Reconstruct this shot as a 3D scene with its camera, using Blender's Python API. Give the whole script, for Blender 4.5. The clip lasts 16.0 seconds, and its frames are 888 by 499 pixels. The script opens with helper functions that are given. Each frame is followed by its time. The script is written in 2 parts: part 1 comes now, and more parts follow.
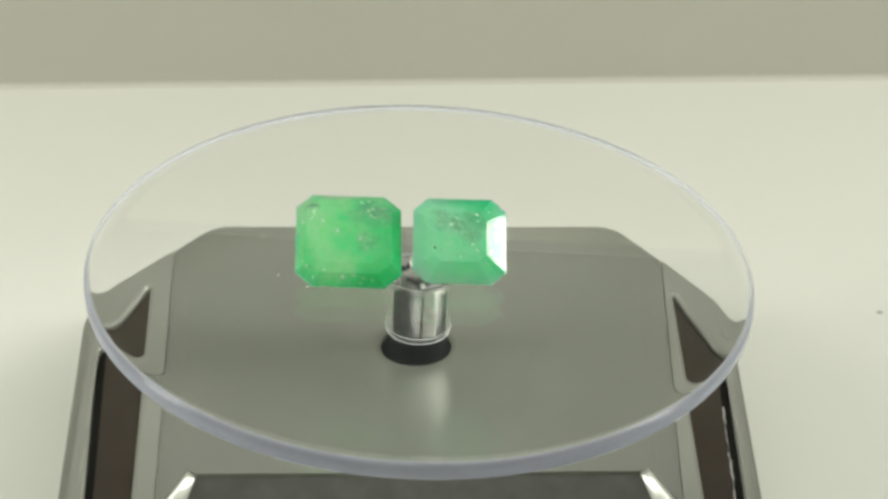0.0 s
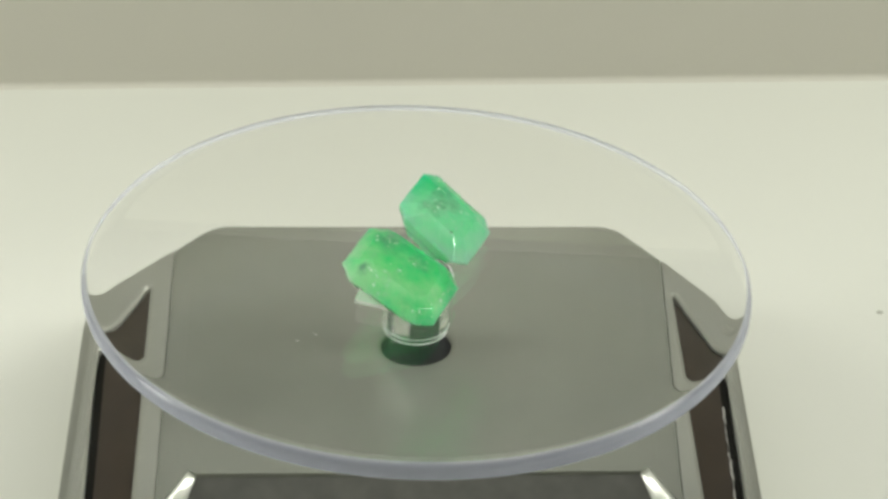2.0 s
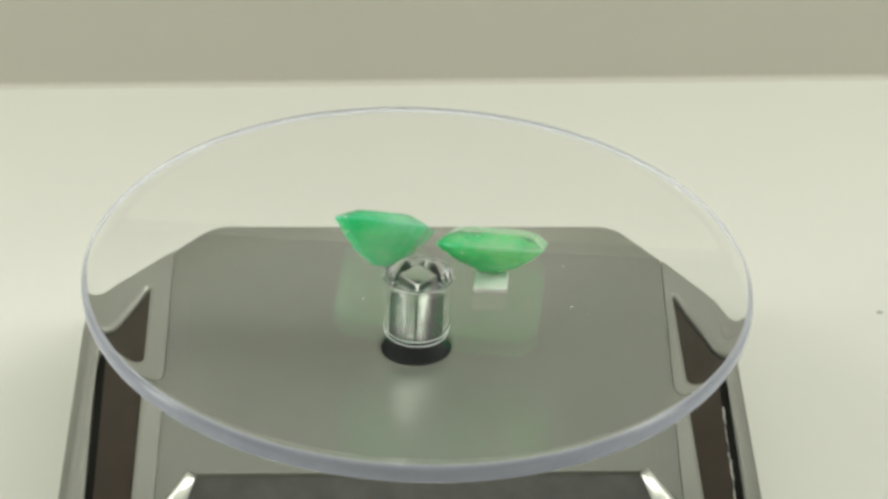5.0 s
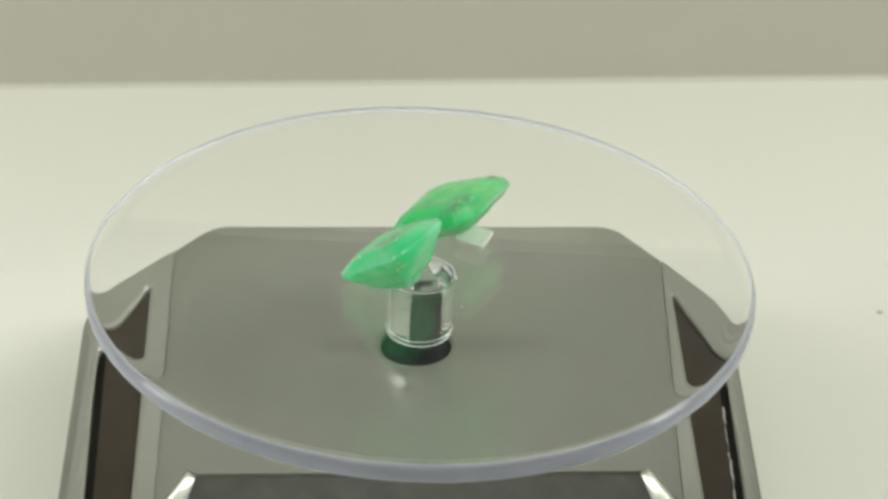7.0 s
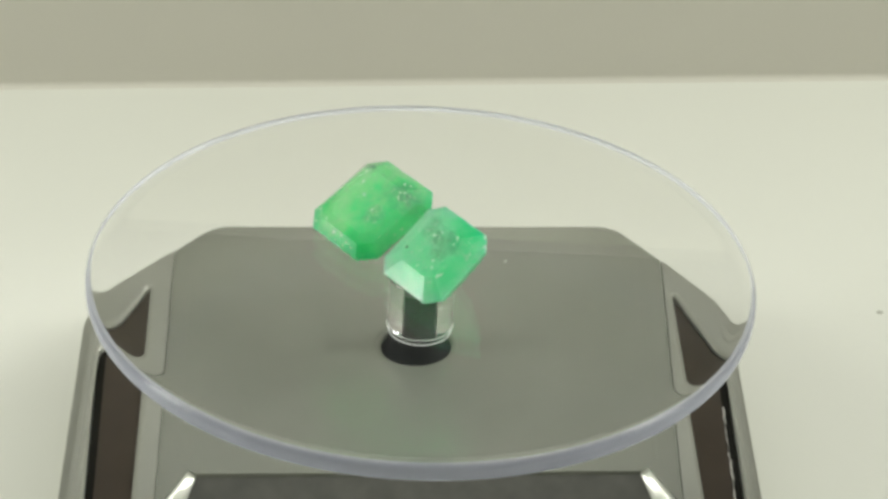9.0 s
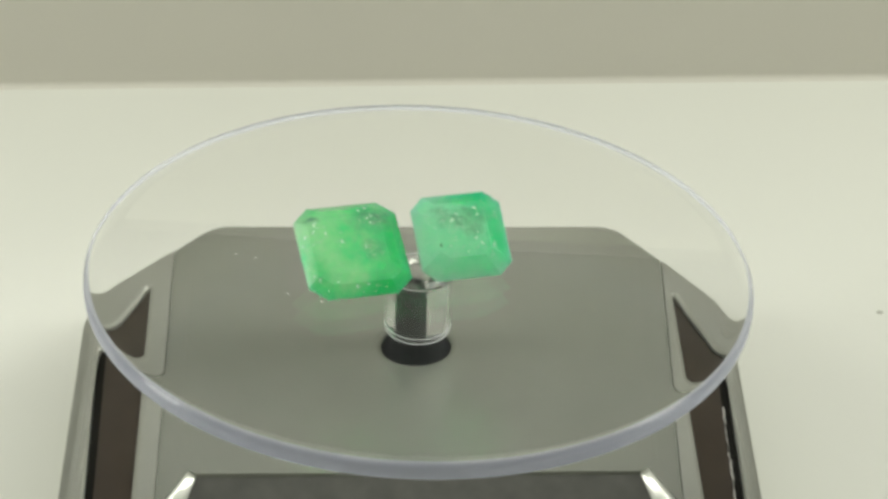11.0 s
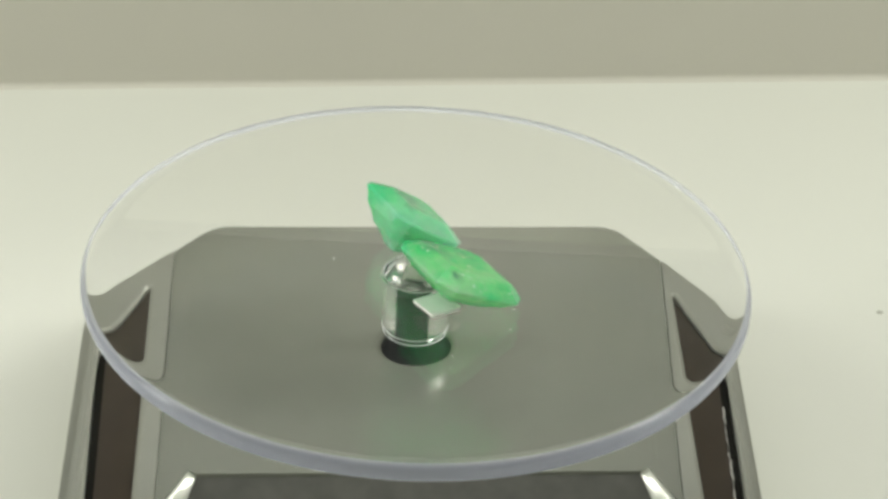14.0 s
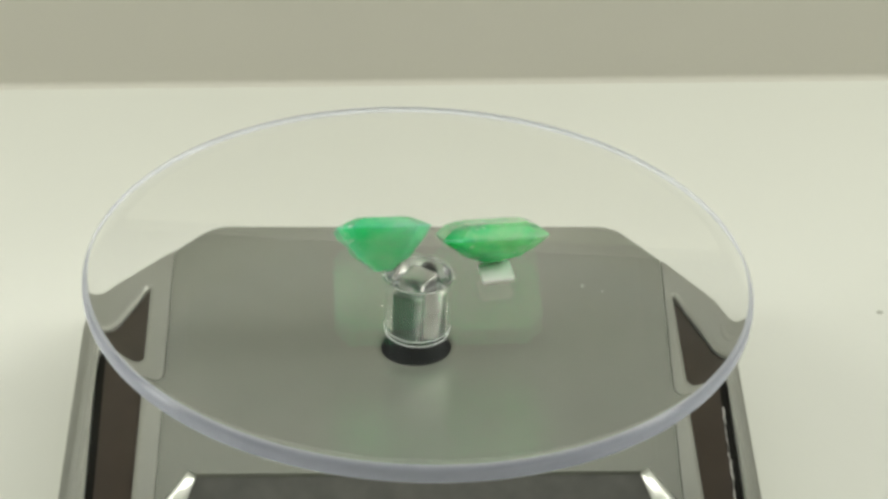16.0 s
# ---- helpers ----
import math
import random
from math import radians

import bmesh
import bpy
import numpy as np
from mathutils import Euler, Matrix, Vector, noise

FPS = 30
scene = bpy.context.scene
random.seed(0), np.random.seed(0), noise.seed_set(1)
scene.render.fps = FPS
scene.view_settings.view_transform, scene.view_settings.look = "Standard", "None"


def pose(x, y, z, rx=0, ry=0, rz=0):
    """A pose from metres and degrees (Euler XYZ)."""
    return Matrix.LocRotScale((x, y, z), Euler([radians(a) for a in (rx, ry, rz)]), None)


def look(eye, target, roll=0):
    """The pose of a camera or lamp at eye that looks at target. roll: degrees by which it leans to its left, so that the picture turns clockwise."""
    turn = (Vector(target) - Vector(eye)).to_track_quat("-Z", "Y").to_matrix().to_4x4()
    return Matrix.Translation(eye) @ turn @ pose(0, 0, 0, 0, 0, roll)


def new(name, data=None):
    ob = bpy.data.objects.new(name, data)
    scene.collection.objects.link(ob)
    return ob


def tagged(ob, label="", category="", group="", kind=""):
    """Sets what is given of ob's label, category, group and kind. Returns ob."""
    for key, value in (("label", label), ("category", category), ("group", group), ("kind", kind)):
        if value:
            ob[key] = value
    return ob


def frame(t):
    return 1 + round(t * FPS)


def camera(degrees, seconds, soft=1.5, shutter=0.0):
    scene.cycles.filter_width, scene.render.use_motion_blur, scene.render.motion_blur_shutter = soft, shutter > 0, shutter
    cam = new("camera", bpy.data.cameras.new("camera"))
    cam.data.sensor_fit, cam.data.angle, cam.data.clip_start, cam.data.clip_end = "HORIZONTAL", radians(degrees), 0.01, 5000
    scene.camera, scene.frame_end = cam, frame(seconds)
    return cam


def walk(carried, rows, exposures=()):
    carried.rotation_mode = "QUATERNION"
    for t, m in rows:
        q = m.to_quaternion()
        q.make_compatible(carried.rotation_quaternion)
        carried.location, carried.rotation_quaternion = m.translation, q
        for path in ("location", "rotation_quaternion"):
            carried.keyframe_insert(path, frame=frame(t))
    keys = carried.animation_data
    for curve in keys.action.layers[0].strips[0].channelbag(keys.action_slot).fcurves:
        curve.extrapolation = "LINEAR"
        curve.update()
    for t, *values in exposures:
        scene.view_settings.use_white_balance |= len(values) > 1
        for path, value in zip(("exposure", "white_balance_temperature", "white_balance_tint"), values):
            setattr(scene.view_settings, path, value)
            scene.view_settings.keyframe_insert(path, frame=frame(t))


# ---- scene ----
# ---- camera ----
MM = 0.001
Z0 = 0.034                      # top of the clear platter at its axis, above the table
LEAN = 2.23                     # the platter's axis leans a little to one side
PERIOD = 10.58                  # seconds for one turn

cam = camera(19.785, 16.0, soft=3.2)
VIEW = look((0, -0.32308, 0.20488 + Z0), (0.00365, 0.00115, 0.00185 + Z0), 0.0)
walk(cam, [(0.0, VIEW), (16.0, VIEW)])

# ---- light ----
world = bpy.data.worlds.new("room_air")
scene.world = world
world.use_nodes = True
world.node_tree.nodes["Background"].inputs[0].default_value = (0.95, 0.97, 0.88, 1)
world.node_tree.nodes["Background"].inputs[1].default_value = 0.17


def soft_light(name, eye, target, w, h, watts, colour):
    data = bpy.data.lights.new(name, "AREA")
    data.shape, data.size, data.size_y, data.energy, data.color = "RECTANGLE", w, h, watts, colour
    ob = new(name, data)
    ob.matrix_world = look(eye, target)
    return ob


LAMP = (0.985, 1.0, 0.935)
soft_light("side_light_left", (-0.825, -0.055, 0.35), (0, 0, 0.04), 0.24, 0.46, 4.2, LAMP)
soft_light("side_light_right", (0.75, 0.0, 0.53), (0, 0, 0.04), 0.20, 0.34, 3.9, LAMP)
# no lamp overhead: this wide dim fill stands in for the ceiling's bounce
soft_light("ceiling_fill", (0.0, 0.0, 1.35), (0, 0.001, 0), 2.2, 2.2, 11.2, LAMP)
scene.view_settings.exposure = 0.0


# ---- materials ----
def nodes_of(name):
    m = bpy.data.materials.new(name)
    m.use_nodes = True
    t = m.node_tree
    return m, t, t.nodes["Principled BSDF"]


def link(t, a, b):
    t.links.new(a, b)


def noise_node(t, scale, detail=4.0, rough=0.55):
    c = t.nodes.new("ShaderNodeTexCoord")
    n = t.nodes.new("ShaderNodeTexNoise")
    n.inputs["Scale"].default_value, n.inputs["Detail"].default_value, n.inputs["Roughness"].default_value = scale, detail, rough
    link(t, c.outputs["Object"], n.inputs["Vector"])
    return n


def ramp(t, source, stops):
    r = t.nodes.new("ShaderNodeValToRGB")
    e = r.color_ramp.elements
    while len(e) < len(stops):
        e.new(0.5)
    for el, (p, c) in zip(e, stops):
        el.position, el.color = p, (*c, 1)
    link(t, source, r.inputs["Fac"])
    return r


def bump(t, bsdf, source, strength, distance):
    b = t.nodes.new("ShaderNodeBump")
    b.inputs["Strength"].default_value, b.inputs["Distance"].default_value = strength, distance
    link(t, source, b.inputs["Height"])
    link(t, b.outputs["Normal"], bsdf.inputs["Normal"])


def surface(name, lo, hi, rough, metal=0.0, scale=60.0, grain=2500.0, relief=0.00003, spec=0.5):
    m, t, b = nodes_of(name)
    n = noise_node(t, scale)
    r = ramp(t, n.outputs["Fac"], [(0.3, lo), (0.7, hi)])
    link(t, r.outputs["Color"], b.inputs["Base Color"])
    b.inputs["Roughness"].default_value, b.inputs["Metallic"].default_value = rough, metal
    b.inputs["Specular IOR Level"].default_value = spec
    g = noise_node(t, grain, 3.0)
    bump(t, b, g.outputs["Fac"], 0.35, relief)
    return m


def clear(name, tint, rough=0.0, ior=1.43):
    m, t, b = nodes_of(name)
    b.inputs["Base Color"].default_value = (*tint, 1)
    b.inputs["Roughness"].default_value, b.inputs["IOR"].default_value = rough, ior
    b.inputs["Transmission Weight"].default_value = 1.0
    return m


M_TABLE = surface("matte_white_table", (0.665, 0.67, 0.605), (0.69, 0.695, 0.63), 0.75, 0, 9.0, 900.0, 0.00005, 0.25)
M_WALL = surface("grey_wall", (0.59, 0.572, 0.505), (0.62, 0.602, 0.532), 0.85, 0, 6.0, 500.0, 0.0001, 0.2)
# unseen room: pale tone adds bounce light, dark tone keeps platter reflections low
M_ROOM = surface("off_white_room", (0.56, 0.56, 0.52), (0.60, 0.60, 0.56), 0.9, 0, 3.0, 100.0, 0.0002, 0.2)
M_DARK_WALL = surface("dark_grey_wall", (0.10, 0.10, 0.095), (0.12, 0.12, 0.11), 0.9, 0, 3.0, 100.0, 0.0002, 0.2)
M_SHELL = surface("silver_plastic", (0.355, 0.36, 0.312), (0.385, 0.39, 0.342), 0.36, 0.6, 70.0, 9000.0, 0.00001)
M_DECK = surface("satin_silver_deck", (0.29, 0.30, 0.256), (0.32, 0.33, 0.284), 0.27, 0.6, 45.0, 9000.0, 0.00001)
# the base's silver plastic, paler: reflected lamp light is put into the colour
M_BEVEL = surface("lit_silver_bevel", (0.56, 0.57, 0.51), (0.64, 0.65, 0.58), 0.38, 0.6, 500.0, 7000.0, 0.00002)
M_BLACK = surface("black_plastic", (0.004, 0.005, 0.005), (0.007, 0.0085, 0.0085), 0.65, 0, 200.0, 5000.0, 0.00001, 0.12)
M_WELL = surface("black_well", (0.006, 0.006, 0.0042), (0.010, 0.0095, 0.007), 0.5, 0, 300.0, 5000.0, 0.00001, 0.12)
M_CELL = surface("brown_solar_film", (0.026, 0.019, 0.0125), (0.034, 0.025, 0.017), 0.28, 0, 120.0, 6000.0, 0.000004)
M_SCREEN = surface("dark_brushed_panel", (0.045, 0.045, 0.037), (0.066, 0.066, 0.055), 0.38, 0.2, 300.0, 4000.0, 0.00002)
M_GLUE = surface("clear_glue", (0.22, 0.21, 0.19), (0.42, 0.41, 0.38), 0.25, 0, 900.0, 3000.0, 0.0001)
M_DUST = surface("grey_dust", (0.38, 0.38, 0.33), (0.46, 0.46, 0.40), 0.9, 0, 2000.0, 5000.0, 0.00003, 0.1)
M_TAPE = surface("white_foam_tape", (0.84, 0.84, 0.79), (0.90, 0.90, 0.85), 0.7, 0, 500.0, 6000.0, 0.00003)
M_ACRYLIC = clear("clear_acrylic", (0.992, 0.995, 0.99))


def edge_gleam(name, milkiness):
    """Cut acrylic edge: clear and bluish, with a milky scatter in place of light piped through the disc."""
    m, t, b = nodes_of(name)
    b.inputs["Base Color"].default_value = (0.92, 0.935, 0.99, 1)
    b.inputs["Roughness"].default_value, b.inputs["IOR"].default_value = 0.06, 1.49
    b.inputs["Transmission Weight"].default_value = 1.0
    n = noise_node(t, 120.0, 3.0)
    r = ramp(t, n.outputs["Fac"], [(0.3, (0.74, 0.77, 0.90)), (0.7, (0.80, 0.83, 0.96))])
    milk = t.nodes.new("ShaderNodeBsdfPrincipled")
    milk.inputs["Roughness"].default_value = 0.13
    haze = t.nodes.new("ShaderNodeBsdfTranslucent")
    link(t, r.outputs["Color"], milk.inputs["Base Color"])
    link(t, r.outputs["Color"], haze.inputs["Color"])
    scatter = t.nodes.new("ShaderNodeMixShader")
    scatter.inputs[0].default_value = 0.5
    link(t, milk.outputs[0], scatter.inputs[1])
    link(t, haze.outputs[0], scatter.inputs[2])
    mix = t.nodes.new("ShaderNodeMixShader")
    mix.inputs[0].default_value = milkiness
    link(t, b.outputs[0], mix.inputs[1])
    link(t, scatter.outputs[0], mix.inputs[2])
    link(t, mix.outputs[0], t.nodes["Material Output"].inputs["Surface"])
    return m


M_RIM = edge_gleam("acrylic_edge", 0.40)


def lifted_acrylic():
    """Moulded acrylic; a faint white haze is painted in to brighten its dark refractions and outline."""
    m, t, b = nodes_of("lifted_stem_acrylic")
    b.inputs["Base Color"].default_value = (0.975, 0.985, 0.98, 1)
    b.inputs["Roughness"].default_value, b.inputs["IOR"].default_value = 0.02, 1.49
    b.inputs["Transmission Weight"].default_value = 1.0
    haze = t.nodes.new("ShaderNodeBsdfDiffuse")
    haze.inputs["Color"].default_value = (0.80, 0.84, 0.82, 1)
    n = noise_node(t, 400.0, 3.0)
    r = ramp(t, n.outputs["Fac"], [(0.3, (0.006, 0.006, 0.006)), (0.75, (0.022, 0.022, 0.022))])
    mix = t.nodes.new("ShaderNodeMixShader")
    link(t, r.outputs["Color"], mix.inputs[0])
    link(t, b.outputs[0], mix.inputs[1])
    link(t, haze.outputs[0], mix.inputs[2])
    link(t, mix.outputs[0], t.nodes["Material Output"].inputs["Surface"])
    return m


M_STEM = lifted_acrylic()
M_SOCKET = clear("clear_socket_wall", (0.98, 0.985, 0.98), 0.16, 1.49)
# white that paints the gleam on the stem's edges
M_GLEAM = surface("stem_edge_gleam", (0.62, 0.65, 0.63), (0.80, 0.82, 0.80), 0.35, 0, 700.0, 4000.0, 0.00002)
M_FLAKE = surface("white_flake", (0.70, 0.88, 0.70), (0.80, 0.92, 0.78), 0.2, 0, 900.0, 4000.0, 0.00001)
M_INCLUSION = surface("black_inclusion", (0.004, 0.008, 0.004), (0.01, 0.016, 0.01), 0.6)


def emerald(name, deep, mid, pale, seed, pale_side, rich, veils, glints, rough, relief):
    """Included emerald in the stone's own space: paler and richer greens, grey veils at some spots, clusters of glints
    at others (in millimetres).
    """
    m, t, b = nodes_of(name)
    c = t.nodes.new("ShaderNodeTexCoord")

    def math_node(kind, a, other):
        n = t.nodes.new("ShaderNodeMath")
        n.operation = kind
        for socket, v in zip(n.inputs, (a, other)):
            if isinstance(v, (int, float)):
                socket.default_value = v
            else:
                link(t, v, socket)
        return n.outputs[0]

    def cloud(scale, detail, roughness, w, warp=0.0):
        n = noise_node(t, scale, detail, roughness)
        n.noise_dimensions = "4D"
        n.inputs["W"].default_value, n.inputs["Distortion"].default_value = seed + w, warp
        return n.outputs["Fac"]

    def step(value, lo, hi):
        n = t.nodes.new("ShaderNodeMapRange")
        n.inputs["From Min"].default_value, n.inputs["From Max"].default_value = lo, hi
        link(t, value, n.inputs["Value"])
        return n.outputs["Result"]

    # the spots have ragged outlines
    stir = noise_node(t, 420.0, 4.0, 0.65)
    push = t.nodes.new("ShaderNodeVectorMath")
    push.operation = "MULTIPLY_ADD"
    push.inputs[1].default_value = (0.0035, 0.0035, 0.002)
    link(t, stir.outputs["Color"], push.inputs[0])
    link(t, c.outputs["Object"], push.inputs[2])

    def spots(places):
        total = 0.0
        for x, y, rx, ry in places:
            n = t.nodes.new("ShaderNodeMapping")
            n.vector_type = "TEXTURE"
            n.inputs["Location"].default_value = (x * MM + 0.00175, y * MM + 0.00175, 0.0022)
            n.inputs["Scale"].default_value = (rx * MM, ry * MM, 0.0022)
            link(t, push.outputs[0], n.inputs["Vector"])
            d = t.nodes.new("ShaderNodeVectorMath")
            d.operation = "LENGTH"
            link(t, n.outputs[0], d.inputs[0])
            near = step(d.outputs["Value"], 1.25, 0.35)
            total = near if total == 0.0 else math_node("MAXIMUM", total, near)
        return total

    # base colour by direction: paler towards one side, richer green away from it
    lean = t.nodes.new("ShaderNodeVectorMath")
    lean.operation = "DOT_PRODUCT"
    lean.inputs[1].default_value = pale_side
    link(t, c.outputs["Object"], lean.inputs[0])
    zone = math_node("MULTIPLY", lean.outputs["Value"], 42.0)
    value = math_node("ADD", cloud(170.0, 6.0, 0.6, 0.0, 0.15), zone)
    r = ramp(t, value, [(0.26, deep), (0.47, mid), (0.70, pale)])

    def over(below, fac, colour):
        n = t.nodes.new("ShaderNodeMix")
        n.data_type = "RGBA"
        n.inputs[7].default_value = (*colour, 1)
        link(t, fac, n.inputs[0])
        link(t, below, n.inputs[6])
        return n.outputs[2]

    body = over(r.outputs["Color"], math_node("MULTIPLY", spots(rich), 0.55), deep)
    link(t, body, b.inputs["Base Color"])
    grain = step(cloud(480.0, 8.0, 0.78, 3.0), 0.34, 0.56)
    veil = math_node("MULTIPLY", math_node("MULTIPLY", spots(veils), grain), 0.85)
    # fine healed cracks: thin curved lines, here and there
    ridge = math_node("ABSOLUTE", math_node("SUBTRACT", cloud(260.0, 3.0, 0.5, 9.0, 1.2), 0.5), 0.0)
    crack = math_node("MULTIPLY", step(ridge, 0.010, 0.002), math_node("MULTIPLY", step(cloud(140.0, 2.0, 0.5, 11.0), 0.50, 0.62), 0.35))
    # glints painted in as near-white specks, in clusters and scattered
    speck = step(cloud(1250.0, 4.0, 0.6, 5.0), 0.57, 0.62)
    scattered = math_node("MULTIPLY", step(cloud(230.0, 3.0, 0.5, 7.0), 0.54, 0.60), 0.7)
    bright = math_node("MAXIMUM", math_node("MULTIPLY", speck, math_node("MAXIMUM", spots(glints), scattered)), crack)
    flaw = t.nodes.new("ShaderNodeBsdfPrincipled")
    flaw.inputs["Roughness"].default_value = rough
    dark = t.nodes.new("ShaderNodeRGB")
    dark.outputs[0].default_value = (0.075, 0.20, 0.13, 1)
    link(t, over(dark.outputs[0], bright, (0.88, 0.96, 0.88)), flaw.inputs["Base Color"])
    blend = t.nodes.new("ShaderNodeMixShader")
    link(t, math_node("MAXIMUM", veil, bright), blend.inputs[0])
    link(t, b.outputs[0], blend.inputs[1])
    link(t, flaw.outputs[0], blend.inputs[2])
    link(t, blend.outputs[0], t.nodes["Material Output"].inputs["Surface"])
    b.inputs["Roughness"].default_value, b.inputs["IOR"].default_value = rough, 1.58
    b.inputs["Transmission Weight"].default_value = 0.35
    b.inputs["Subsurface Weight"].default_value = 1.0
    b.inputs["Subsurface Radius"].default_value = (0.55, 1.0, 0.7)
    b.inputs["Subsurface Scale"].default_value = 0.007
    bump(t, b, cloud(330.0, 7.0, 0.7, 2.0), relief, 0.0002)
    return m


# the deep stone pales towards its table and grows richer towards its underside
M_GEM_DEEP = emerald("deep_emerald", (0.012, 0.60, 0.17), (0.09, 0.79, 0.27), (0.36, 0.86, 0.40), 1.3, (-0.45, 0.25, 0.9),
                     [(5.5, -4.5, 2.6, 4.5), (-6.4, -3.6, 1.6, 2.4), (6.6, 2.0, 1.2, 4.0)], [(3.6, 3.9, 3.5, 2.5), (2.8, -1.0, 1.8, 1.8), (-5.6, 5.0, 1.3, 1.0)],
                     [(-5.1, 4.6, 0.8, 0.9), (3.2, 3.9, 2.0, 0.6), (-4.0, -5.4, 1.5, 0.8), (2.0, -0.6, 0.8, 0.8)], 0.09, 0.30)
M_GEM_PALE = emerald("pale_emerald", (0.05, 0.74, 0.30), (0.24, 0.85, 0.45), (0.38, 0.90, 0.53), 4.1, (-0.4, -0.3, -0.25),
                     [(5.4, -2.5, 1.8, 4.0), (2.0, 6.6, 3.0, 0.8)], [(0.2, 2.6, 4.2, 1.8), (1.4, 0.4, 1.6, 1.6), (-3.0, 4.0, 1.6, 0.9)],
                     [(2.9, 3.8, 0.9, 1.0), (0.4, -2.3, 0.9, 0.6), (-2.2, 3.6, 1.2, 0.6)], 0.08, 0.24)


# ---- building helpers ----
def mesh_of(name, bm, materials, smooth=False):
    bmesh.ops.recalc_face_normals(bm, faces=bm.faces)
    me = bpy.data.meshes.new(name)
    bm.to_mesh(me)
    bm.free()
    for m in materials:
        me.materials.append(m)
    if smooth:
        for p in me.polygons:
            p.use_smooth = True
    return me


def part(name, bm, material, parent, label="", smooth=False):
    mats = material if isinstance(material, (list, tuple)) else [material]
    ob = new(name, mesh_of(name, bm, mats, smooth))
    ob.parent = parent
    return tagged(ob, label)


def block(x0, x1, y0, y1, z0, z1, bevel=0.0):
    bm = bmesh.new()
    bmesh.ops.create_cube(bm, size=1)
    for v in bm.verts:
        v.co = Vector(((x0 + x1) / 2 + v.co.x * (x1 - x0), (y0 + y1) / 2 + v.co.y * (y1 - y0), (z0 + z1) / 2 + v.co.z * (z1 - z0)))
    if bevel:
        bmesh.ops.bevel(bm, geom=bm.edges[:], offset=bevel, segments=2, profile=0.5, affect="EDGES")
    return bm


def rounded(points, radius, steps=5):
    """Corners of a closed outline rounded off."""
    out, n = [], len(points)
    for i, p in enumerate(points):
        p, a, b = Vector(p), Vector(points[i - 1]), Vector(points[(i + 1) % n])
        r = radius[i] if isinstance(radius, (list, tuple)) else radius
        da, db = (a - p), (b - p)
        ra, rb = min(r, da.length * 0.45), min(r, db.length * 0.45)
        s, e = p + da.normalized() * ra, p + db.normalized() * rb
        for k in range(steps + 1):
            u = k / steps
            out.append(s * (1 - u) ** 2 + p * 2 * u * (1 - u) + e * u * u)
    return out


def plate(outline, holes, z0, z1, bevel, hole_bevel=None):
    """A flat plate in millimetres with openings right through it and softened upper edges."""
    bm = bmesh.new()
    loops = []
    for loop in (outline, *holes):
        vs = [bm.verts.new((p[0] * MM, p[1] * MM, z1)) for p in loop]
        loops.append([bm.edges.new((vs[i], vs[(i + 1) % len(vs)])) for i in range(len(vs))])
    bmesh.ops.triangle_fill(bm, use_beauty=True, use_dissolve=False, edges=bm.edges[:])
    top_edges = [[(e.verts[0].co.copy(), e.verts[1].co.copy()) for e in l] for l in loops]
    keep = bm.faces[:]
    got = bmesh.ops.extrude_face_region(bm, geom=keep, use_keep_orig=True)
    for v in (g for g in got["geom"] if isinstance(g, bmesh.types.BMVert)):
        v.co.z = z0
    for i, l in enumerate(top_edges):
        wide = bevel if i == 0 or hole_bevel is None else hole_bevel[i - 1] if isinstance(hole_bevel, tuple) else hole_bevel
        if wide <= 0:
            continue
        spots = {tuple(round(c * 1e7) for c in p) for pair in l for p in pair}
        key = lambda v: tuple(round(c * 1e7) for c in v.co)
        bm.normal_update()
        es = [e for e in bm.edges if key(e.verts[0]) in spots and key(e.verts[1]) in spots and len(e.link_faces) == 2
              and abs(abs(e.link_faces[0].normal.z) - abs(e.link_faces[1].normal.z)) > 0.5]
        bmesh.ops.bevel(bm, geom=es, offset=wide, segments=3, profile=0.5, affect="EDGES", clamp_overlap=True)
    return bm


def lathe(profile, segments=96, slots=None):
    """Turned about z from (radius, height) pairs in millimetres."""
    bm = bmesh.new()
    rings = []
    for r, z in profile:
        if r == 0:
            rings.append([bm.verts.new((0, 0, z * MM))])
        else:
            rings.append([bm.verts.new((r * MM * math.cos(math.tau * k / segments), r * MM * math.sin(math.tau * k / segments), z * MM)) for k in range(segments)])
    for i in range(len(rings) - 1):
        a, b = rings[i], rings[i + 1]
        for k in range(segments):
            j = (k + 1) % segments
            vs = [a[0], b[k], b[j]] if len(a) == 1 else [a[k], b[0], a[j]] if len(b) == 1 else [a[k], b[k], b[j], a[j]]
            f = bm.faces.new(vs)
            f.material_index = slots[i] if slots else 0
    return bm


# ---- the place ----
BOARD = 0.103                   # height of the backdrop board


def build_place():
    def slab(name, box, mat, label, cat):
        ob = new(name, mesh_of(name, block(*box, 0.0), [mat]))
        return tagged(ob, label, cat, kind="structure")
    slab("tabletop", (-1.2, 1.2, -1.2, 0.3, -0.025, 0.0), M_TABLE, "smooth matte off-white tabletop under the turntable", "table top")
    # board; a small rounded foot is added to soften its edge at the tabletop
    foot = [(0.1203 - 0.0013 * (1 - math.sin(a)), 0.0013 * (1 - math.cos(a)) - 0.00005) for a in (math.pi / 2 * k / 8 for k in range(9))]
    side = foot + [(0.1203, BOARD), (0.136, BOARD), (0.136, -0.0006), (0.1190, -0.0006)]
    bm = bmesh.new()
    ends = [[bm.verts.new((x, y, z)) for y, z in side] for x in (-0.6, 0.6)]
    bm.faces.new(ends[0])
    bm.faces.new(ends[1][::-1])
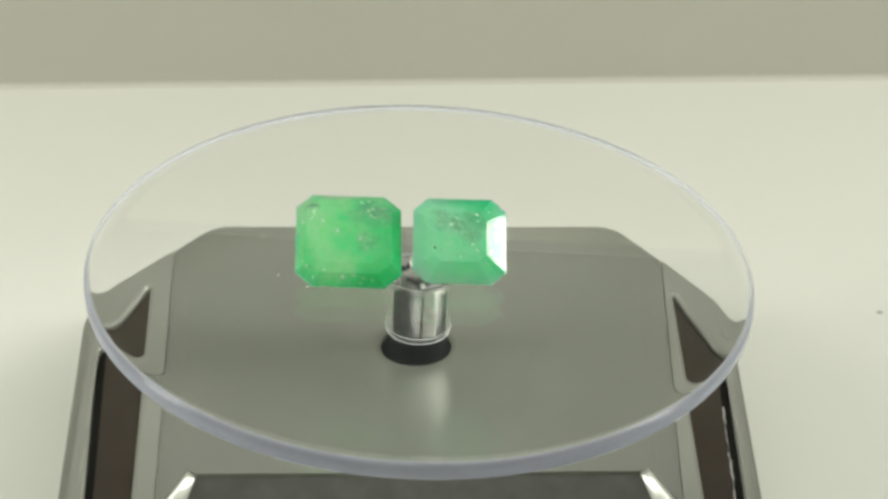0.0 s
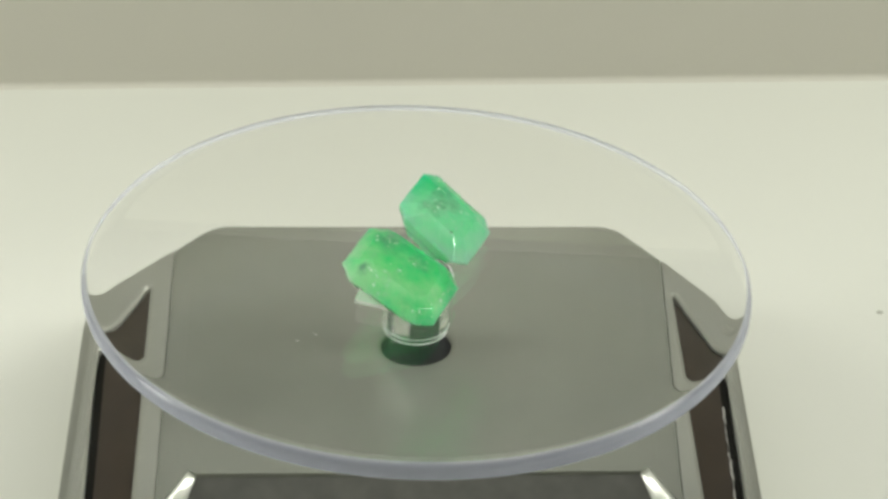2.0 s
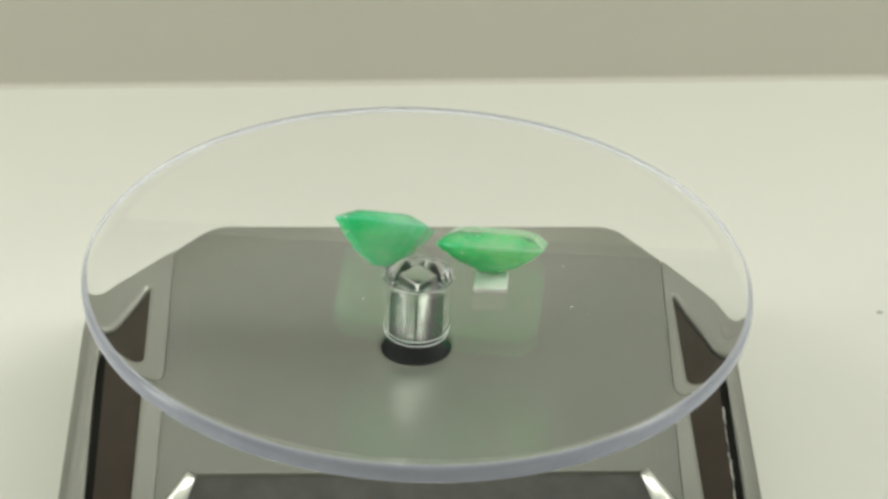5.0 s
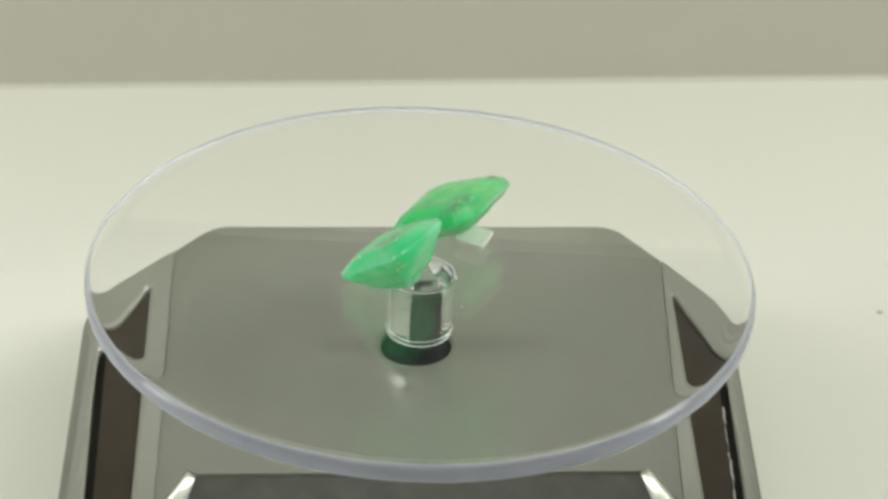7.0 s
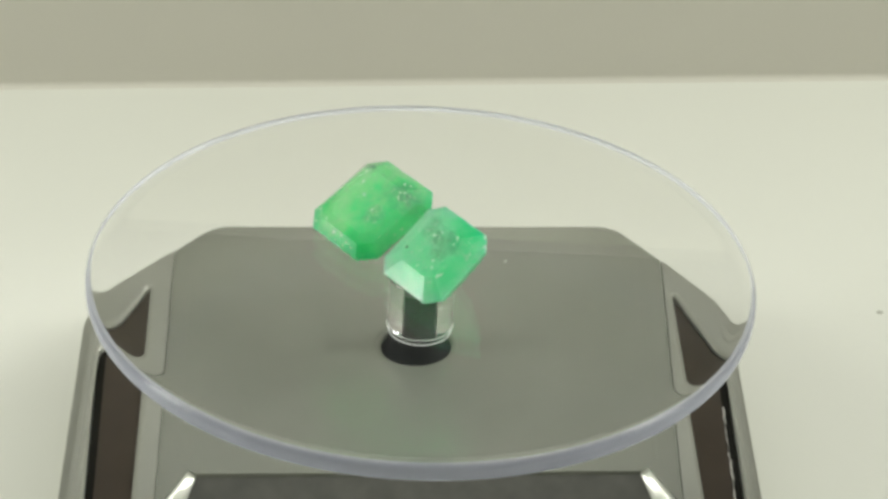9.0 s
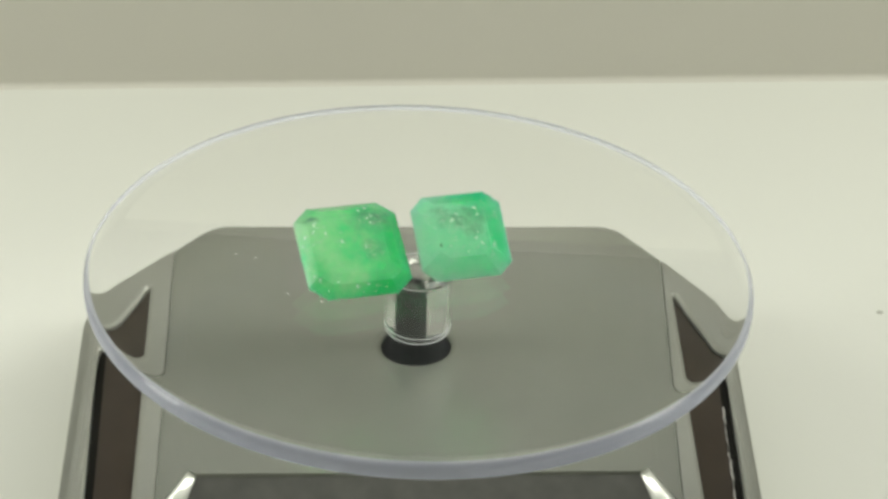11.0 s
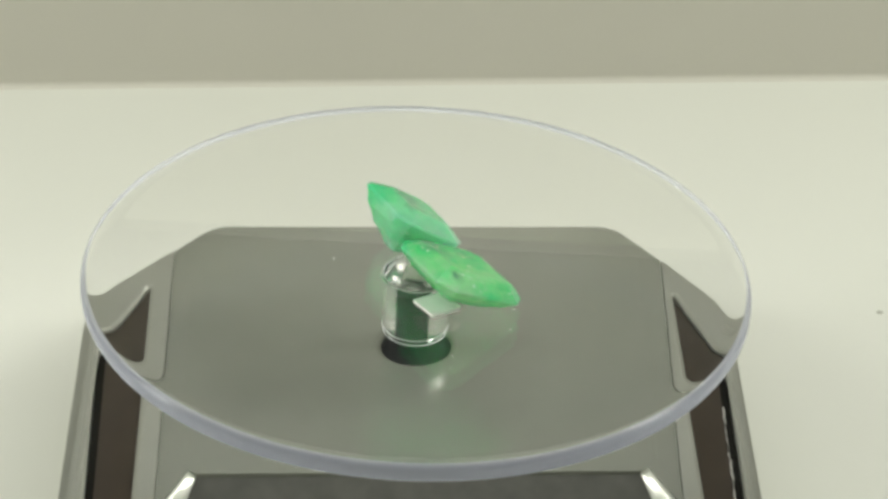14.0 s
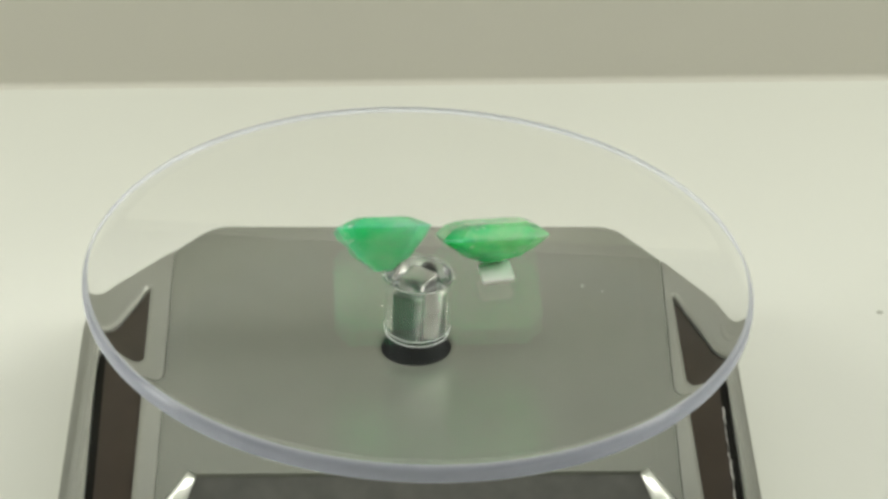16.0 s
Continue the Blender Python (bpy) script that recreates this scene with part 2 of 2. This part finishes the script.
    for k in range(len(side)):
        j = (k + 1) % len(side)
        bm.faces.new((ends[0][k], ends[0][j], ends[1][j], ends[1][k]))
    back = tagged(new("backdrop", mesh_of("backdrop", bm, [M_WALL])), "plain warm grey backdrop board standing on the tabletop", "backdrop", kind="structure")
    # walls and ceiling are added out of view to shape the light
    slab("wall_back", (-1.25, 1.25, 1.2, 1.25, -0.3, 1.4), M_DARK_WALL, "plain dark grey wall, out of view, dark for the platter's reflection", "wall")
    back.rotation_euler = (0, 0, radians(0.62))
    slab("floor", (-1.25, 1.25, -1.25, 1.25, -0.35, -0.3), M_DARK_WALL, "plain dark grey floor", "floor")
    slab("wall_left", (-1.25, -1.2, -1.2, 1.2, -0.3, 1.4), M_ROOM, "plain off-white side wall, out of view, pale for bounce light", "wall")
    slab("wall_right", (1.2, 1.25, -1.2, 1.2, -0.3, 1.4), M_ROOM, "plain off-white side wall, out of view, pale for bounce light", "wall")
    slab("wall_front", (-1.25, 1.25, -1.25, -1.2, -0.3, 1.4), M_ROOM, "plain off-white wall, out of view, pale for bounce light", "wall")
    slab("ceiling", (-1.25, 1.25, -1.25, 1.25, 1.4, 1.45), M_ROOM, "plain off-white ceiling, out of view, pale for bounce light", "ceiling")


build_place()

# ---- the turntable ----
ZP = Z0 - 0.016                 # top of the silver deck
turntable = tagged(new("solar_turntable"), "silver plastic solar turntable with a clear round platter on the tabletop", "turntable")


def build_base():
    outline = [(-33.7, 34.6), (31.5, 34.0), (48.6, 9.5), (48.3, -62), (-50.4, -62), (-51.6, 14.0)]
    low = rounded([(-34.2, 35.5), (32.0, 34.8), (48.9, 10.0), (48.3, -63), (-51.0, -63), (-53.0, 14.5)], [4, 4, 5, 6, 6, 5])
    part("body", plate(low, [[(-36.3, -28.6), (36.0, -28.6), (38.0, -57), (-38.3, -57)]], 0.0, ZP - 1.6 * MM, 0.0012, 0.0), M_SHELL, turntable, "silver plastic lower body")
    floor_left = rounded([(-42.4, 19.0), (-41.0, -56), (-49.6, -56), (-50.5, 4)], 0.5)
    floor_right = rounded([(39.0, 15.0), (39.5, -56), (47.4, -56), (47.4, -3)], 0.5)
    for pts in (floor_left, floor_right):
        part("well_floor", plate(pts, [], ZP - 1.6 * MM + 0.0001, ZP - 1.2 * MM, 0.0), M_WELL, turntable, "black floor of the panel well")
    # frames round the solar panels
    win_l = rounded([(-42.9, 17.2), (-40.6, -54), (-46.9, -54), (-49.7, 0.8), (-47.4, 4.8)], [1.2, 1.5, 1.5, 1.5, 1.5])
    win_r = rounded([(39.9, 14.0), (45.3, -2.6), (46.5, -7.0), (45.5, -54), (40.2, -54)], [1.2, 1.5, 1.5, 1.5, 1.5])
    out_l = rounded([(-39.9, 27.4), (-37.0, -62), (-49.6, -62), (-51.3, 13.6)], [0.3, 0.3, 5, 5])
    out_r = rounded([(38.9, 23.5), (47.9, 9.2), (47.2, -62), (36.4, -62)], [0.3, 5, 5, 0.3])
    part("side_frame", plate(out_l, [win_l], ZP - 1.6 * MM, ZP, 0.0007, 0.0010), M_SHELL, turntable, "silver plastic frame round a solar panel")
    part("side_frame", plate(out_r, [win_r], ZP - 1.6 * MM, ZP, 0.0007, 0.0008), M_SHELL, turntable, "silver plastic frame round a solar panel")
    cell_l = [(-42.6, 17.6), (-40.2, -53), (-45.7, -53), (-48.3, 0.0), (-47.5, 4.0)]
    cell_r = [(39.2, 15.0), (44.6, -2.0), (45.2, -6.0), (44.0, -53), (39.6, -53)]
    for pts in (cell_l, cell_r):
        part("solar_panel", plate(pts, [], ZP - 1.15 * MM, ZP - 0.75 * MM, 0.0), M_CELL, turntable, "dark brown solar film strip")
    # deck between the frames, with a well in front
    deck = rounded([(-33.9, 35.1), (31.6, 34.3), (38.83, 23.6), (36.33, -62), (-36.93, -62), (-39.83, 27.5)], [3, 3, 0.3, 0.3, 0.3, 0.3])
    well = rounded([(-32.2, -30.2), (-33.4, -29.3), (-37.0, -37.4), (-36.6, -57), (35.6, -57), (36.4, -37.4), (32.7, -29.3), (31.5, -30.2)], [0.1, 0.1, 1, 1, 1, 1, 0.1, 0.1])
    # a fine raised line along each side of the deck
    for x0, y0, x1, y1 in ((-36.7, 29.6, -34.95, -27.5), (35.3, 26.6, 33.95, -27.5)):
        bm = bmesh.new()
        cross = [(-0.45, -0.3), (-0.45, -0.005), (-0.2, 0.018), (0.2, 0.018), (0.45, -0.005), (0.45, -0.3)]
        ends = [[bm.verts.new(((x + u) * MM, y * MM, ZP - 0.25 * MM + h * MM)) for u, h in cross] for x, y in ((x0, y0), (x1, y1))]
        bm.faces.new(ends[0])
        bm.faces.new(ends[1][::-1])
        for k in range(len(cross)):
            j = (k + 1) % len(cross)
            bm.faces.new((ends[0][k], ends[0][j], ends[1][j], ends[1][k]))
        part("deck_ridge", bm, M_DECK, turntable, "fine raised line along the deck")
    # raised beads along the outer edges of the frames
    for x0, y0, x1, y1 in ((-49.95, 9.0, -48.55, -60.0), (46.85, 5.0, 46.35, -60.0)):
        bm = bmesh.new()
        cross = [(-0.42, -0.3), (-0.42, -0.005), (-0.25, 0.11), (0.0, 0.15), (0.25, 0.11), (0.42, -0.005), (0.42, -0.3)]
        ends = [[bm.verts.new(((x + u) * MM, y * MM, ZP + h * MM)) for u, h in cross] for x, y in ((x0, y0), (x1, y1))]
        bm.faces.new(ends[0])
        bm.faces.new(ends[1][::-1])
        for k in range(len(cross)):
            j = (k + 1) % len(cross)
            bm.faces.new((ends[0][k], ends[0][j], ends[1][j], ends[1][k]))
        part("frame_bead", bm, M_SHELL, turntable, "raised bead along the edge of a panel frame")
    hub = [(-0.7 + 6.4 * math.cos(math.tau * k / 48), 0.3 + 6.4 * math.sin(math.tau * k / 48)) for k in range(48)]
    part("deck", plate(deck, [well, hub], ZP - 1.6 * MM, ZP - 0.25 * MM, 0.0004, (0.00042, 0.0)), M_DECK, turntable, "satin silver plastic deck")
    # the sunk front slopes away, between two shiny bevels coloured as if lit
    zt = ZP - 0.25 * MM

    def quad(pts):
        bm = bmesh.new()
        top = [bm.verts.new((p[0] * MM, p[1] * MM, zt + p[2] * MM)) for p in pts]
        low = [bm.verts.new((p[0] * MM, p[1] * MM + 0.0002, zt + p[2] * MM - 0.0006)) for p in pts]
        bm.faces.new(top)
        bm.faces.new(low[::-1])
        for i in range(len(pts)):
            j = (i + 1) % len(pts)
            bm.faces.new((top[i], low[i], low[j], top[j]))
        return bm
    for side, top, low, edge in ((-1, 32.2, 35.6, 33.5), (1, 31.5, 35.0, 32.8)):
        strip = [(side * edge, -29.2, -0.05), (side * (edge + 5.2), -41.2, -0.3), (side * low, -37.4, -5.80), (side * top, -29.9, -0.40)]
        bm = bmesh.new()
        a, b, c, d = (Vector((p[0] * MM, p[1] * MM, zt + p[2] * MM)) for p in strip)
        skins = []
        for drop in (0.0, 0.0006):
            skins.append([[bm.verts.new(a.lerp(b, u / 10).lerp(d.lerp(c, u / 10), w / 3) - Vector((0, 0, drop))) for w in range(4)] for u in range(11)])
        for g in skins:
            for u in range(10):
                for w in range(3):
                    bm.faces.new((g[u][w], g[u + 1][w], g[u + 1][w + 1], g[u][w + 1])).smooth = True
        for u in range(10):
            for w in (0, 3):
                bm.faces.new((skins[0][u][w], skins[0][u + 1][w], skins[1][u + 1][w], skins[1][u][w]))
        for w in range(3):
            for u in (0, 10):
                bm.faces.new((skins[0][u][w], skins[0][u][w + 1], skins[1][u][w + 1], skins[1][u][w]))
        part("front_bevel", bm, M_BEVEL, turntable, "shiny silver bevel beside the front panel, lamp reflection in its colour")
    part("front_panel", quad([(-32.2, -30.0, -0.45), (31.5, -30.0, -0.45), (35.0, -37.4, -5.85), (38.0, -44.0, -10.7), (-38.6, -44.0, -10.7), (-35.6, -37.4, -5.85)]), M_SCREEN, turntable, "dark glossy panel sloping down at the front")
    bm = lathe([(0, -1.5), (5.25, -1.5), (5.25, -0.6), (5.1, -0.45), (4.4, -0.45), (4.3, 2.7), (0, 2.7)], 48)
    hubob = part("spindle", bm, M_BLACK, turntable, "black plastic spindle", True)
    hubob.location = (-0.7 * MM, 0.3 * MM, ZP)
    bm = lathe([(6.4, -1.5), (6.4, -0.25), (6.2, -0.26), (5.9, -0.29), (5.6, -0.36), (5.4, -0.48), (5.3, -0.7), (5.3, -1.5)], 64)
    collar = part("hub_collar", bm, M_DECK, turntable, "dished silver collar round the spindle", True)
    collar.location = hubob.location
    # a bead of glue along one panel
    rnd = random.Random(5)
    bm = bmesh.new()
    rows = []
    for k in range(40):
        y = -14 - k * 0.9
        x = 45.1 - 0.022 * (k * 0.9) + rnd.uniform(-0.12, 0.12)
        w = max(0.03, 0.09 + rnd.uniform(-0.08, 0.11))
        rows.append([bm.verts.new(((x + w * c) * MM, y * MM, ZP - 0.80 * MM + max(0.0, s) * w * MM * 1.4)) for c, s in ((-1, -1), (-0.7, 0.7), (0, 1), (0.7, 0.7), (1, -1))])
    for a, b in zip(rows, rows[1:]):
        for i in range(4):
            bm.faces.new((a[i], a[i + 1], b[i + 1], b[i]))
    part("glue_bead", bm, M_GLUE, turntable, "shiny bead of glue beside the panel", True)


build_base()

# the platter and its stem, turned about a slightly offset axis
ECC = Vector((0.37 * math.cos(1.274), 0.37 * math.sin(1.274), 0)) * MM
THICK = 2.82


def build_platter():
    top = [(0, 0), (20, 0), (40, 0), (47.2, 0), (47.8, -0.012), (48.4, -0.045), (48.95, -0.11)]
    edge = [(49.4, -0.21), (49.75, -0.32), (50.05, -0.68), (50.22, -1.1), (50.25, -1.5), (50.25, -2.0), (50.25, -2.4), (50.12, -2.68), (49.85, -2.79)]
    low = [(49.5, -THICK), (40, -THICK), (20, -THICK), (5.6, -THICK)]
    prof = top + edge + low
    slots = [0] * 7 + [1] * 9 + [0] * 3
    bm = lathe(prof, 192, slots)
    bmesh.ops.translate(bm, verts=bm.verts[:], vec=ECC)
    ob = part("platter", bm, [M_ACRYLIC, M_RIM], turntable, "clear round acrylic platter with a bluish edge")
    if ob.data.polygons[0].normal.z < 0:
        ob.data.flip_normals()
    for i, p in enumerate(ob.data.polygons):
        c = p.center.xy - ECC.xy
        p.use_smooth = c.length > 0.0473 and p.center.z > -0.0028
    ob.visible_shadow = False
    # stem with a square socket inside
    bm = lathe([(5.6, -THICK), (5.3, -2.90), (5.1, -3.15), (5.05, -3.5), (5.05, -12.35), (4.75, -12.75), (4.65, -13.05), (0, -13.05)], 192)
    bmesh.ops.recalc_face_normals(bm, faces=bm.faces)
    if max(bm.faces, key=lambda f: -f.calc_center_median().z).normal.z > 0:
        bmesh.ops.reverse_faces(bm, faces=bm.faces)
    for f in bm.faces:
        f.smooth = abs(f.normal.z) < 0.9
    socket = block(-2.1 * MM, 2.1 * MM, -2.1 * MM, 2.1 * MM, -13.0 * MM, -3.5 * MM, 0.0002)
    bmesh.ops.rotate(socket, verts=socket.verts[:], matrix=Matrix.Rotation(radians(52), 3, "Z"))
    bmesh.ops.recalc_face_normals(socket, faces=socket.faces)
    bmesh.ops.reverse_faces(socket, faces=socket.faces)
    hollow = bpy.data.meshes.new("socket")
    socket.to_mesh(hollow)
    socket.free()
    mark = len(bm.faces)
    bm.from_mesh(hollow)
    bm.faces.ensure_lookup_table()
    for f in bm.faces[mark:]:
        f.material_index = 1
    bpy.data.meshes.remove(hollow)
    bmesh.ops.translate(bm, verts=bm.verts[:], vec=ECC)
    data = bpy.data.meshes.new("stem")
    bm.to_mesh(data)
    bm.free()
    data.materials.append(M_STEM)
    data.materials.append(M_SOCKET)
    stem = tagged(new("stem", data), "clear acrylic stem with a square socket inside")
    stem.parent = ob
    # thin white rings added for the highlights on the stem's chamfers
    for r, z, thick in ((5.02, -12.05, 0.07), (4.85, -12.98, 0.08), (5.06, -3.3, 0.06)):
        ring = bmesh.new()
        loops = []
        for k in range(72):
            a = math.tau * k / 72
            loops.append([ring.verts.new(((r + thick * math.cos(b)) * MM * math.cos(a) + ECC.x, (r + thick * math.cos(b)) * MM * math.sin(a) + ECC.y, (z + thick * math.sin(b)) * MM))
                          for b in (0.0, math.tau / 6, math.tau / 3, math.pi, math.tau * 2 / 3, math.tau * 5 / 6)])
        for k in range(72):
            for i in range(6):
                ring.faces.new((loops[k][i], loops[k][(i + 1) % 6], loops[(k + 1) % 72][(i + 1) % 6], loops[(k + 1) % 72][i]))
        part("edge_gleam", ring, M_GLEAM, ob, "thin white ring painting the gleam along an edge of the stem", True).visible_shadow = False
    peg = block(-1.95 * MM, 1.95 * MM, -1.95 * MM, 1.95 * MM, -12.95 * MM, -5.6 * MM, 0.0002)
    bmesh.ops.rotate(peg, verts=peg.verts[:], matrix=Matrix.Rotation(radians(52), 3, "Z"))
    bmesh.ops.translate(peg, verts=peg.verts[:], vec=ECC)
    part("drive_peg", peg, M_BLACK, ob, "black square drive peg inside the stem")
    stem.visible_shadow = False
    return ob


platter = build_platter()


# ---- the gems ----
def gem_bm(w, h, c1, c2, crown, pav, steps=(0.60, 0.80, 0.63), keel=0.16):
    def ring(sx, sy, z):
        a, b = w / 2, h / 2
        pts = [(-a + c1, b), (a - c1, b), (a, b - c2), (a, -b + c2), (a - c1, -b), (-a + c1, -b), (-a, -b + c2), (-a, b - c2)]
        return [(x * sx, y * sy, z) for x, y in pts]
    g = 0.15
    table, mid, rise = steps
    levels = [ring(table, table, crown), ring(mid, mid, crown * rise), ring(1, 1, g), ring(1, 1, -g),
              ring(0.84, 0.84, -pav * 0.30), ring(0.56, 0.52, -pav * 0.68), ring(keel, keel * 0.6, -pav)]
    bm = bmesh.new()
    rs = [[bm.verts.new(Vector(p) * MM) for p in lv] for lv in levels]
    bm.faces.new(rs[0])
    bm.faces.new(rs[-1][::-1])
    for a, b in zip(rs, rs[1:]):
        for k in range(8):
            j = (k + 1) % 8
            bm.faces.new((a[k], b[k], b[j], a[j]))
    bmesh.ops.recalc_face_normals(bm, faces=bm.faces)
    soft = [e for e in bm.edges if abs(e.verts[0].co.z) > 0.0003 and abs(e.verts[1].co.z) > 0.0003]
    bmesh.ops.bevel(bm, geom=soft, offset=0.00007, segments=1, profile=0.5, affect="EDGES")
    # chipped, uneven girdle
    rnd = random.Random(int(w * 100))
    rim = [e for e in bm.edges if abs(e.verts[0].co.z) < 0.0004 and abs(e.verts[1].co.z) < 0.0004 and e.calc_length() > 0.0012]
    bmesh.ops.subdivide_edges(bm, edges=rim, cuts=9)
    for v in bm.verts:
        if abs(v.co.z) < 0.0004:
            k = 1 - rnd.random() ** 3 * 0.010
            v.co.x, v.co.y = v.co.x * k, v.co.y * k
    # the lower facets are worn and uneven
    under = [f for f in bm.faces if all(v.co.z < -0.0001 for v in f.verts)]
    inner = {e for f in under for e in f.edges if min(v.co.z for v in e.verts) < -0.0005 and e.calc_length() > 0.0008}
    bmesh.ops.subdivide_edges(bm, edges=list(inner), cuts=5, use_grid_fill=True)
    bmesh.ops.triangulate(bm, faces=[f for f in bm.faces if len(f.verts) > 4])
    for v in bm.verts:
        if v.co.z < -0.0004:
            deep = min(1.0, (-v.co.z - 0.0004) / 0.0008)
            v.co += deep * 0.00020 * Vector((noise.noise(v.co * 700), noise.noise(v.co * 700 + Vector((9, 0, 0))), noise.noise(v.co * 700 + Vector((0, 9, 0)))))
    for f in bm.faces:
        f.smooth = max(v.co.z for v in f.verts) < -0.0004
    return bm


def build_gem(label, seat, dims, material, dots):
    cx, cy, cz, az, tx, ty = seat
    m = Matrix.Translation(Vector((cx, cy, cz)) * MM) @ Matrix.Rotation(radians(az), 4, "Z") @ Matrix.Rotation(radians(tx), 4, "X") @ Matrix.Rotation(radians(ty), 4, "Y")
    gem = tagged(new("emerald"), label, "gemstone", "pair of emeralds")
    bm = gem_bm(*dims)
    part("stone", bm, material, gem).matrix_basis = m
    w, h, c1, c2, crown, pav, (table, mid, rise) = dims
    rnd = random.Random(int(h * 10))
    for x, y, r, dark in dots:
        rho = max(abs(x) * 2 / w, abs(y) * 2 / h)
        z = float(np.interp(rho, (table, mid, 1.0), (crown, crown * rise, 0.15)))
        bm = bmesh.new()
        bmesh.ops.create_icosphere(bm, subdivisions=1, radius=r * MM)
        sx, sy = rnd.uniform(0.8, 1.7), rnd.uniform(0.4, 0.9)
        for v in bm.verts:
            v.co = Vector((v.co.x * sx, v.co.y * sy, v.co.z * 0.3)) * rnd.uniform(0.75, 1.2)
        bmesh.ops.rotate(bm, verts=bm.verts[:], matrix=Matrix.Rotation(rnd.uniform(0, 3), 3, "Z"))
        bmesh.ops.transform(bm, matrix=m @ Matrix.Translation(Vector((x, y, z - 0.02)) * MM), verts=bm.verts[:])
        part("inclusion", bm, M_INCLUSION if dark else M_FLAKE, gem, "tiny black inclusion" if dark else "tiny glinting white inclusion")
    return gem


gem_deep = build_gem("larger bright green octagonal step-cut emerald resting tilted on tape", (-10.75, -1.15, 4.4, 1.38, 26.35, 1.93),
                     (15.79, 15.87, 2.49, 2.29, 1.98, 4.25, (0.60, 0.80, 0.75)), M_GEM_DEEP,
                     [(-5.3, 3.9, 0.22, 0), (-5.5, 3.0, 0.17, 0), (-5.0, 3.4, 0.12, 0), (3.2, 3.4, 0.19, 0), (3.7, 3.2, 0.13, 0), (4.6, 3.4, 0.1, 0), (-3.0, -1.5, 0.12, 0), (-3.7, -5.9, 0.15, 0), (-5.3, -7.0, 0.12, 0),
                      (1.4, -2.3, 0.1, 0), (6.2, -3.3, 0.1, 0), (1.6, 0.2, 0.1, 0), (2.8, 4.2, 0.12, 0), (1.9, -3.3, 0.12, 1), (4.3, 4.3, 0.13, 1), (2.4, 4.0, 0.1, 1)])
gem_pale = build_gem("smaller pale milky green octagonal step-cut emerald tilted on the platter", (5.74, -1.68, 5.25, 0.11, 35.44, 0.8),
                     (13.89, 13.65, 2.10, 2.01, 1.58, 6.3, (0.56, 0.74, 0.67)), M_GEM_PALE, 
                     [(-3.75, -1.8, 0.25, 1), (-1.7, 3.9, 0.12, 1), (2.5, 3.7, 0.2, 0), (2.7, 2.7, 0.17, 0), (2.9, 3.3, 0.13, 0), (2.0, 3.2, 0.1, 0), (0.2, -3.0, 0.15, 0), (-4.8, 1.9, 0.1, 0),
                      (-2.4, 2.7, 0.12, 0), (4.2, 4.3, 0.11, 0), (-5.4, -0.8, 0.09, 0), (2.2, -0.2, 0.11, 0), (5.6, 3.0, 0.1, 0), (0.6, 0.4, 0.09, 1), (-0.9, 2.2, 0.1, 1)])


def build_tape():
    a, b, c = Vector((-9.0, 5.62, 0)), Vector((-13.8, 4.76, 0)), Vector((-13.5, 0.0, 0))
    d = a + c - b
    pts = rounded([tuple(p.xy) for p in (a, b, c, d)], 0.15, 2)
    bm = plate([tuple(p) for p in pts], [], 0.00002, 0.00048, 0.0)
    return tagged(new("tape_square", mesh_of("tape_square", bm, [M_TAPE])), "small white foam tape square on the platter under an emerald", "tape")


tape = build_tape()


def build_speck():
    rnd = random.Random(3)
    bm = bmesh.new()
    bmesh.ops.create_icosphere(bm, subdivisions=2, radius=0.55 * MM)
    for v in bm.verts:
        v.co = Vector((v.co.x, v.co.y * 1.1, max(v.co.z * 0.25, 0.0))) * rnd.uniform(0.8, 1.15)
    ob = new("dust_speck", mesh_of("dust_speck", bm, [M_DUST]))
    ob.location = (78.2 * MM, 37.4 * MM, 0.0)
    return tagged(ob, "tiny grey speck of dust on the tabletop", "dust")


build_speck()


def build_lint(x, y, r):
    """A crumb lying on the platter; its origin stays on the axis."""
    rnd = random.Random(int(x * 10 + y))
    bm = bmesh.new()
    bmesh.ops.create_icosphere(bm, subdivisions=1, radius=r * MM)
    for v in bm.verts:
        v.co = Vector((v.co.x * 1.3, v.co.y * 0.8, v.co.z * 0.6)) * rnd.uniform(0.75, 1.2) + Vector((x, y, r * 0.6)) * MM
    return tagged(new("lint_crumb", mesh_of("lint_crumb", bm, [M_TAPE])), "tiny white lint crumb lying on the clear platter", "lint", "lint on the platter")


lint = [build_lint(*p) for p in ((-21.1, -4.1, 0.09), (-16.6, -7.1, 0.10), (6.5, 11.3, 0.11), (-23.8, 6.7, 0.08), (-26.4, 8.3, 0.07))]


# ---- what moves ----
def motions():
    rows = []
    for k in range(33):
        t = 0.5 * k
        rows.append((t, Matrix.Translation((0, 0, Z0)) @ Matrix.Rotation(radians(LEAN), 4, "Y") @ Matrix.Rotation(math.tau * t / PERIOD, 4, "Z")))
    for ob in (platter, gem_deep, gem_pale, tape, *lint):
        walk(ob, rows)


motions()
